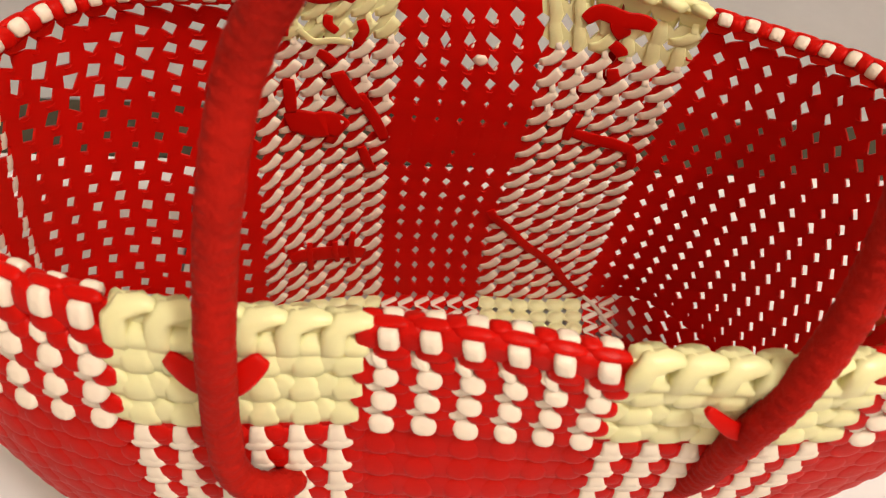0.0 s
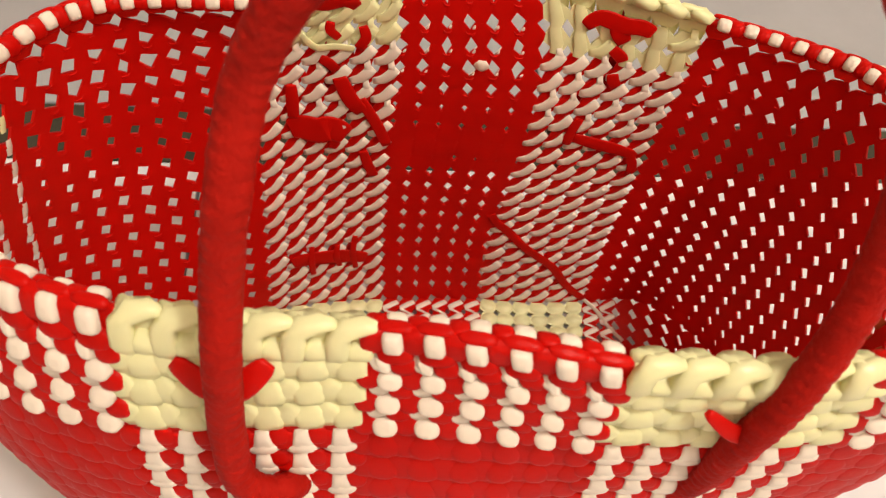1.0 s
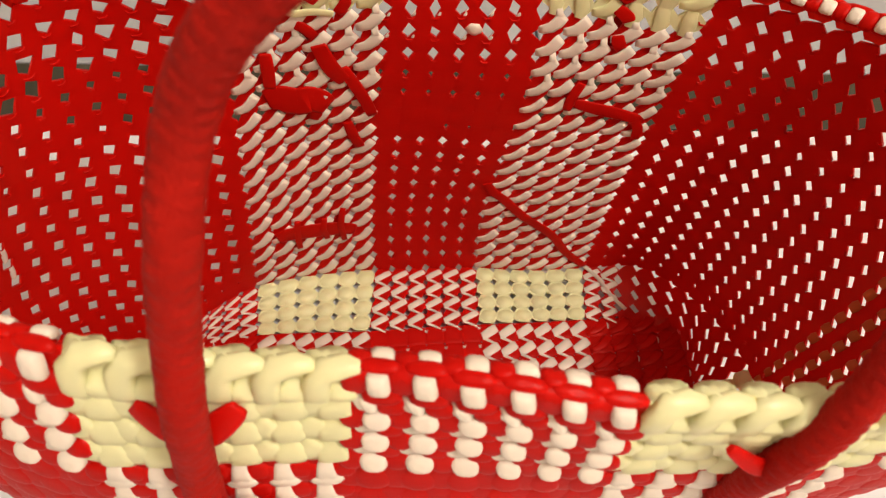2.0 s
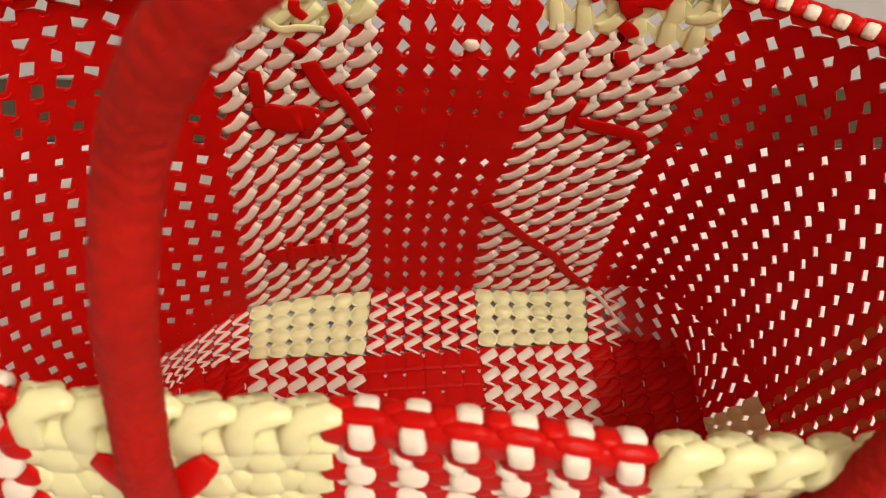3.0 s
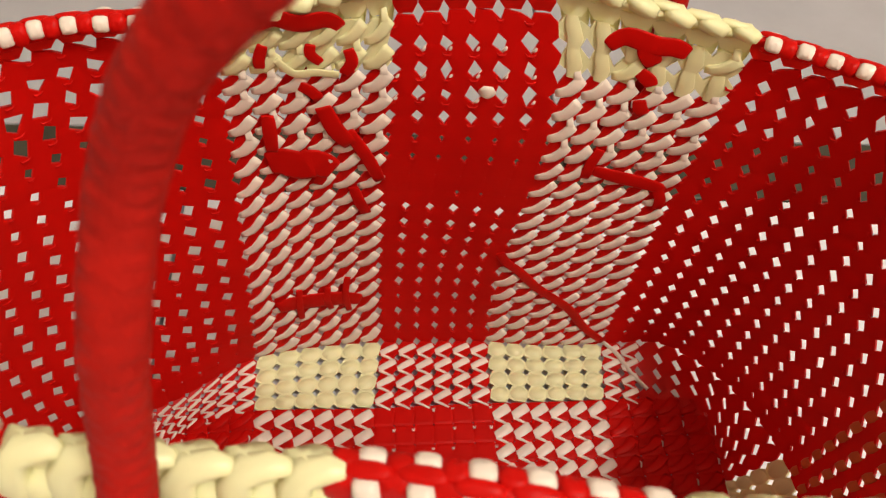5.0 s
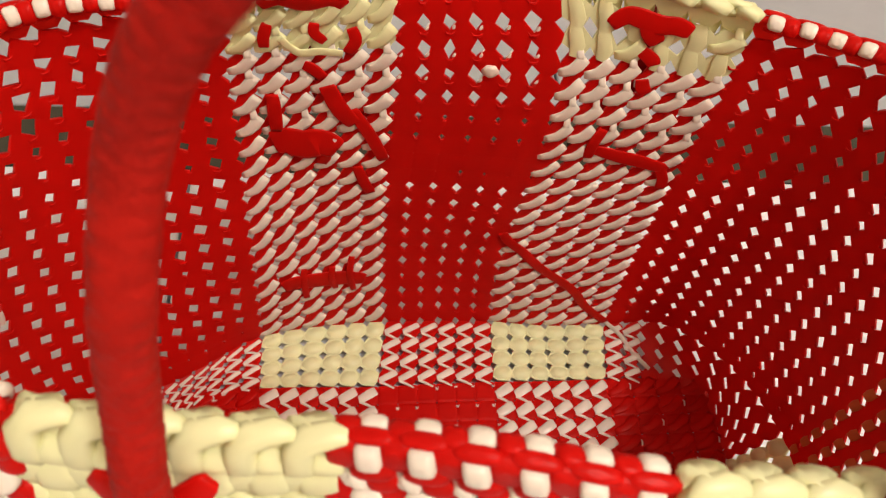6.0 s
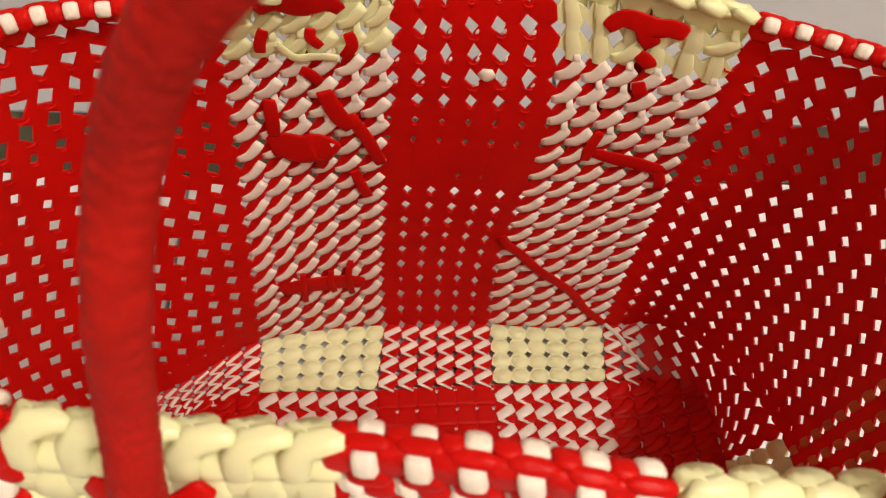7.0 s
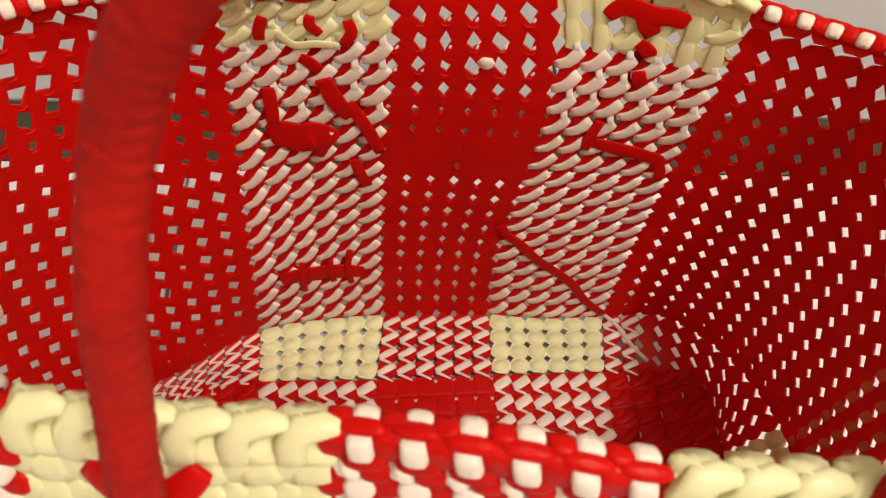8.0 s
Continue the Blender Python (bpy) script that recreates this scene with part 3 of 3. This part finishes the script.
def strap(name, pts, width, thick, across, parent, label="", mat=None, point=0.75):
    """A short flat strip of wire along points; across: the way of its width."""
    p = smooth_path(pts, 5)
    bm = bmesh.new()
    rows = []
    for i, q in enumerate(p):
        t = (p[min(len(p) - 1, i + 1)] - p[max(0, i - 1)]).normalized()
        c = Vector(across)
        c = (c - t * c.dot(t)).normalized()
        n = t.cross(c)
        h = width / 2 * (point + (1 - point) * math.sin(math.pi * i / (len(p) - 1)) ** 0.6)
        rows.append([bm.verts.new(q + c * h * a + n * thick / 2 * b) for a, b in ((-1, -0.5), (-0.8, -1), (0.8, -1), (1, -0.5), (1, 0.5), (0.8, 1), (-0.8, 1), (-1, 0.5))])
    for a, b in zip(rows, rows[1:]):
        for k in range(8):
            bm.faces.new((a[k], a[(k + 1) % 8], b[(k + 1) % 8], b[k])).smooth = True
    bm.faces.new(rows[0][::-1])
    bm.faces.new(rows[-1])
    bmesh.ops.recalc_face_normals(bm, faces=bm.faces[:])
    return part(name, bm, mat or RED, parent, label)


handle = rope("handle", [(-0.0543, -0.1676, 0.1658), (-0.0569, -0.1709, 0.1702), (-0.0620, -0.1725, 0.1732), (-0.0670, -0.1718, 0.1772), (-0.0692, -0.1703, 0.1858), (-0.0690, -0.1680, 0.1968), (-0.0684, -0.1652, 0.2088),
                         (-.0653, -.1613, .235), (-.0629, -.1545, .253), (-.0584, -.1486, .276), (-.0520, -.1385, .298), (-.0398, -.1390, .320), (-.0185, -.1430, .340),
                         (.006, -.149, .351), (.030, -.152, .346), (.052, -.147, .328), (.070, -.149, .302), (.077, -.157, .274), (.075, -.167, .246),
                         (.070, -.1735, .222), (.067, -.1745, .200), (.067, -.1735, .175), (.064, -.171, .155), (.055, -.166, .142), (.046, -.160, .138)],
              0.0046, basket, "arched carrying handle plaited from red wire")
strap("binding_band", [(-.081, -.1535, .219), (-.075, -.1575, .216), (-.070, -.1590, .215), (-.064, -.1600, .217), (-.0565, -.1570, .223)], 0.0090, 0.0014, (0, .5, .85), handle, point=0.45)
strap("binding_band", [(.079, -.170, .209), (.073, -.1730, .209), (.068, -.1745, .209), (.061, -.1745, .212), (.053, -.1720, .219)], 0.0055, 0.0014, (0, .5, .85), handle, point=0.35)

far_handle = rope("handle", [(-.030, .018, .140), (-.043, .022, .146), (-.051, .023, .160), (-.052, .022, .185), (-.052, .021, .206), (-.051, .028, .224), (-.046, .048, .250),
                             (-.034, .080, .285), (-.010, .102, .308), (.020, .106, .314), (.050, .098, .304), (.072, .076, .280), (.080, .046, .248), (.082, .027, .222),
                             (.082, .020, .204), (.081, .021, .182), (.080, .022, .160), (.070, .021, .146), (.058, .017, .140)],
                  0.0046, basket, "carrying handle plaited from red wire, leaning outwards")


def on_wall(u, v, n):
    p, m = frame_at(u, v)
    return p + m * n


def wall_strip(name, keys, width, label="", thick=0.0007, mat=None):
    """A flat end of wire that lies on the inside of the wall; keys: column, row and height off the skin."""
    pts = [on_wall(u + 0.12 * math.sin(7 * v), v + 0.10 * math.sin(5 * u), 0.0007 + 0.18 * n) for u, v, n in keys]
    way = (pts[-1] - pts[0]).normalized()
    m = frame_at(keys[0][0], keys[0][1])[1]
    return strap(name, pts, width, thick, way.cross(m), basket, label, mat, 0.62 if name == "handle_binding" else 0.8)


# bindings and wire ends of the far handle, seen on the inside
wall_strip("handle_binding", [(76.2, 18.6, 0.0040), (76.8, 18.7, 0.0070), (77.6, 18.4, 0.0080), (78.4, 18.2, 0.0070), (79.1, 17.9, 0.0036)], 0.0080, "broad red wire binding")
wall_strip("wire_end", [(76.45, 17.6, 0.0030), (76.3, 17.0, 0.0052), (76.2, 16.5, 0.0036)], 0.0044)
wall_strip("wire_end", [(79.46, 16.9, 0.0040), (79.4, 16.4, 0.0060), (79.34, 15.9, 0.0040)], 0.0046)
wall_strip("wire_end", [(77.9, 17.3, 0.0034), (78.15, 16.8, 0.0046), (78.3, 16.4, 0.0034)], 0.0042)
wall_strip("loose_wire", [(76.9, 16.7, 0.0050), (77.45, 16.2, 0.0076), (78.35, 16.05, 0.0080), (79.2, 15.95, 0.0050)], 0.0034, "loose pale yellow wire", mat=YELLOW)
wall_strip("wire_end", [(76.58, 14.15, 0.0040), (76.62, 13.25, 0.0070), (76.63, 12.35, 0.0050)], 0.0058)
wall_strip("handle_binding", [(76.2, 11.8, 0.0030), (76.8, 11.75, 0.0062), (77.6, 11.7, 0.0072), (78.3, 11.6, 0.0062), (79.0, 11.3, 0.0030)], 0.0150, "broad red wire binding")
wall_strip("wire_end", [(77.9, 11.4, 0.0060), (78.3, 10.9, 0.0060), (78.35, 10.4, 0.0030)], 0.0052)
wall_strip("wire_end", [(78.45, 14.45, 0.0050), (79.1, 13.4, 0.0080), (79.62, 12.55, 0.0060)], 0.0078)
wall_strip("wire_end", [(79.6, 13.25, 0.0056), (80.22, 12.05, 0.0074), (80.95, 10.6, 0.0036)], 0.0058)
wall_strip("wire_end", [(77.6, 15.6, 0.0036), (78.1, 15.2, 0.0052), (78.4, 14.8, 0.0036)], 0.0050)
wall_strip("wire_end", [(79.65, 10.2, 0.0040), (80.05, 9.41, 0.0056), (80.45, 8.65, 0.0034)], 0.0052)
wall_strip("handle_binding", [(76.2, 3.55, 0.0030), (76.9, 3.48, 0.0060), (78.3, 3.3, 0.0066), (79.3, 3.2, 0.0060), (80.1, 3.12, 0.0030)], 0.0105, "broad red wire binding")
for a, v0, v1 in ((77.3, 4.3, 2.4), (78.6, 4.1, 2.7), (79.52, 4.5, 2.3)):
    wall_strip("wire_end", [(a, v0, 0.0040), (a - 0.05, (v0 + v1) / 2, 0.0086), (a + 0.02, v1, 0.0036)], 0.0036)
wall_strip("handle_binding", [(4.6, 17.45, 0.0036), (5.32, 17.8, 0.0066), (6.23, 17.85, 0.0078), (6.8, 17.85, 0.0066), (7.3, 17.85, 0.0036)], 0.0078, "broad red wire binding")
wall_strip("handle_binding", [(5.8, 18.0, 0.0060), (6.05, 17.6, 0.0084), (6.25, 17.1, 0.0050)], 0.0076)
for a, v0, v1 in ((5.95, 16.75, 16.15), (6.05, 15.6, 14.85)):
    wall_strip("wire_end", [(a, v0, 0.0034), (a + 0.2, (v0 + v1) / 2, 0.0046), (a + 0.42, v1, 0.0034)], 0.0056)
wall_strip("handle_binding", [(5.1, 11.85, 0.0026), (6.3, 11.68, 0.0058), (7.4, 11.58, 0.0058), (8.6, 11.3, 0.0026)], 0.0070, "broad red wire binding")
wall_strip("wire_end", [(5.2, 12.9, 0.0030), (5.1, 12.2, 0.0056), (5.1, 11.4, 0.0030)], 0.0050)
wall_strip("wire_end", [(8.2, 11.4, 0.0030), (8.5, 10.8, 0.0050), (8.5, 10.2, 0.0026)], 0.0050)
wall_strip("loose_wire", [(2.6, 6.4, 0.0016), (3.2, 5.9, 0.0036), (3.88, 5.32, 0.0050), (4.99, 4.35, 0.0062), (6.51, 2.96, 0.0066), (7.83, 1.52, 0.0064), (8.91, 0.34, 0.0050)], 0.0056, "slack red wire lying slantwise")
wall_strip("loose_wire", [(8.91, 0.34, 0.0050), (9.7, -0.7, 0.0040), (10.6, -2.2, 0.0030), (11.4, -3.2, 0.0026)], 0.0026, "slack pale wire end", mat=WHITE)
w = Weave()
lap_at = wall_map(0.0, 14.6)
w.strand(lap_at, [(-0.28, 0.02, 0.0), (-0.08, 0.10, 0.0006), (0.14, 0.08, 0.0006), (0.30, -0.04, 0.0)], [0.10, 0.24, 0.24, 0.10], 0.0012, W_, 1)
w.object("wire_end", basket, "white wire end")

lamp = tagged(new("ceiling_lamp"), "plain ceiling rose with a bulb holder on a cord", "lamp")
lamp.location = (LAMP.x, LAMP.y, 2.5)
bm = bmesh.new()
bmesh.ops.create_cone(bm, cap_ends=True, segments=32, radius1=0.045, radius2=0.055, depth=0.03, matrix=Matrix.Translation((0, 0, -0.0155)))
part("ceiling_rose", bm, PLASTER, lamp)
bm = bmesh.new()
bmesh.ops.create_cone(bm, cap_ends=True, segments=12, radius1=0.004, radius2=0.004, depth=0.2, matrix=Matrix.Translation((0, 0, -0.13)))
part("cord", bm, PLASTER, lamp)
bm = bmesh.new()
bmesh.ops.create_cone(bm, cap_ends=True, segments=24, radius1=0.022, radius2=0.016, depth=0.05, matrix=Matrix.Translation((0, 0, -0.252)))
part("bulb_holder", bm, PLASTER, lamp)
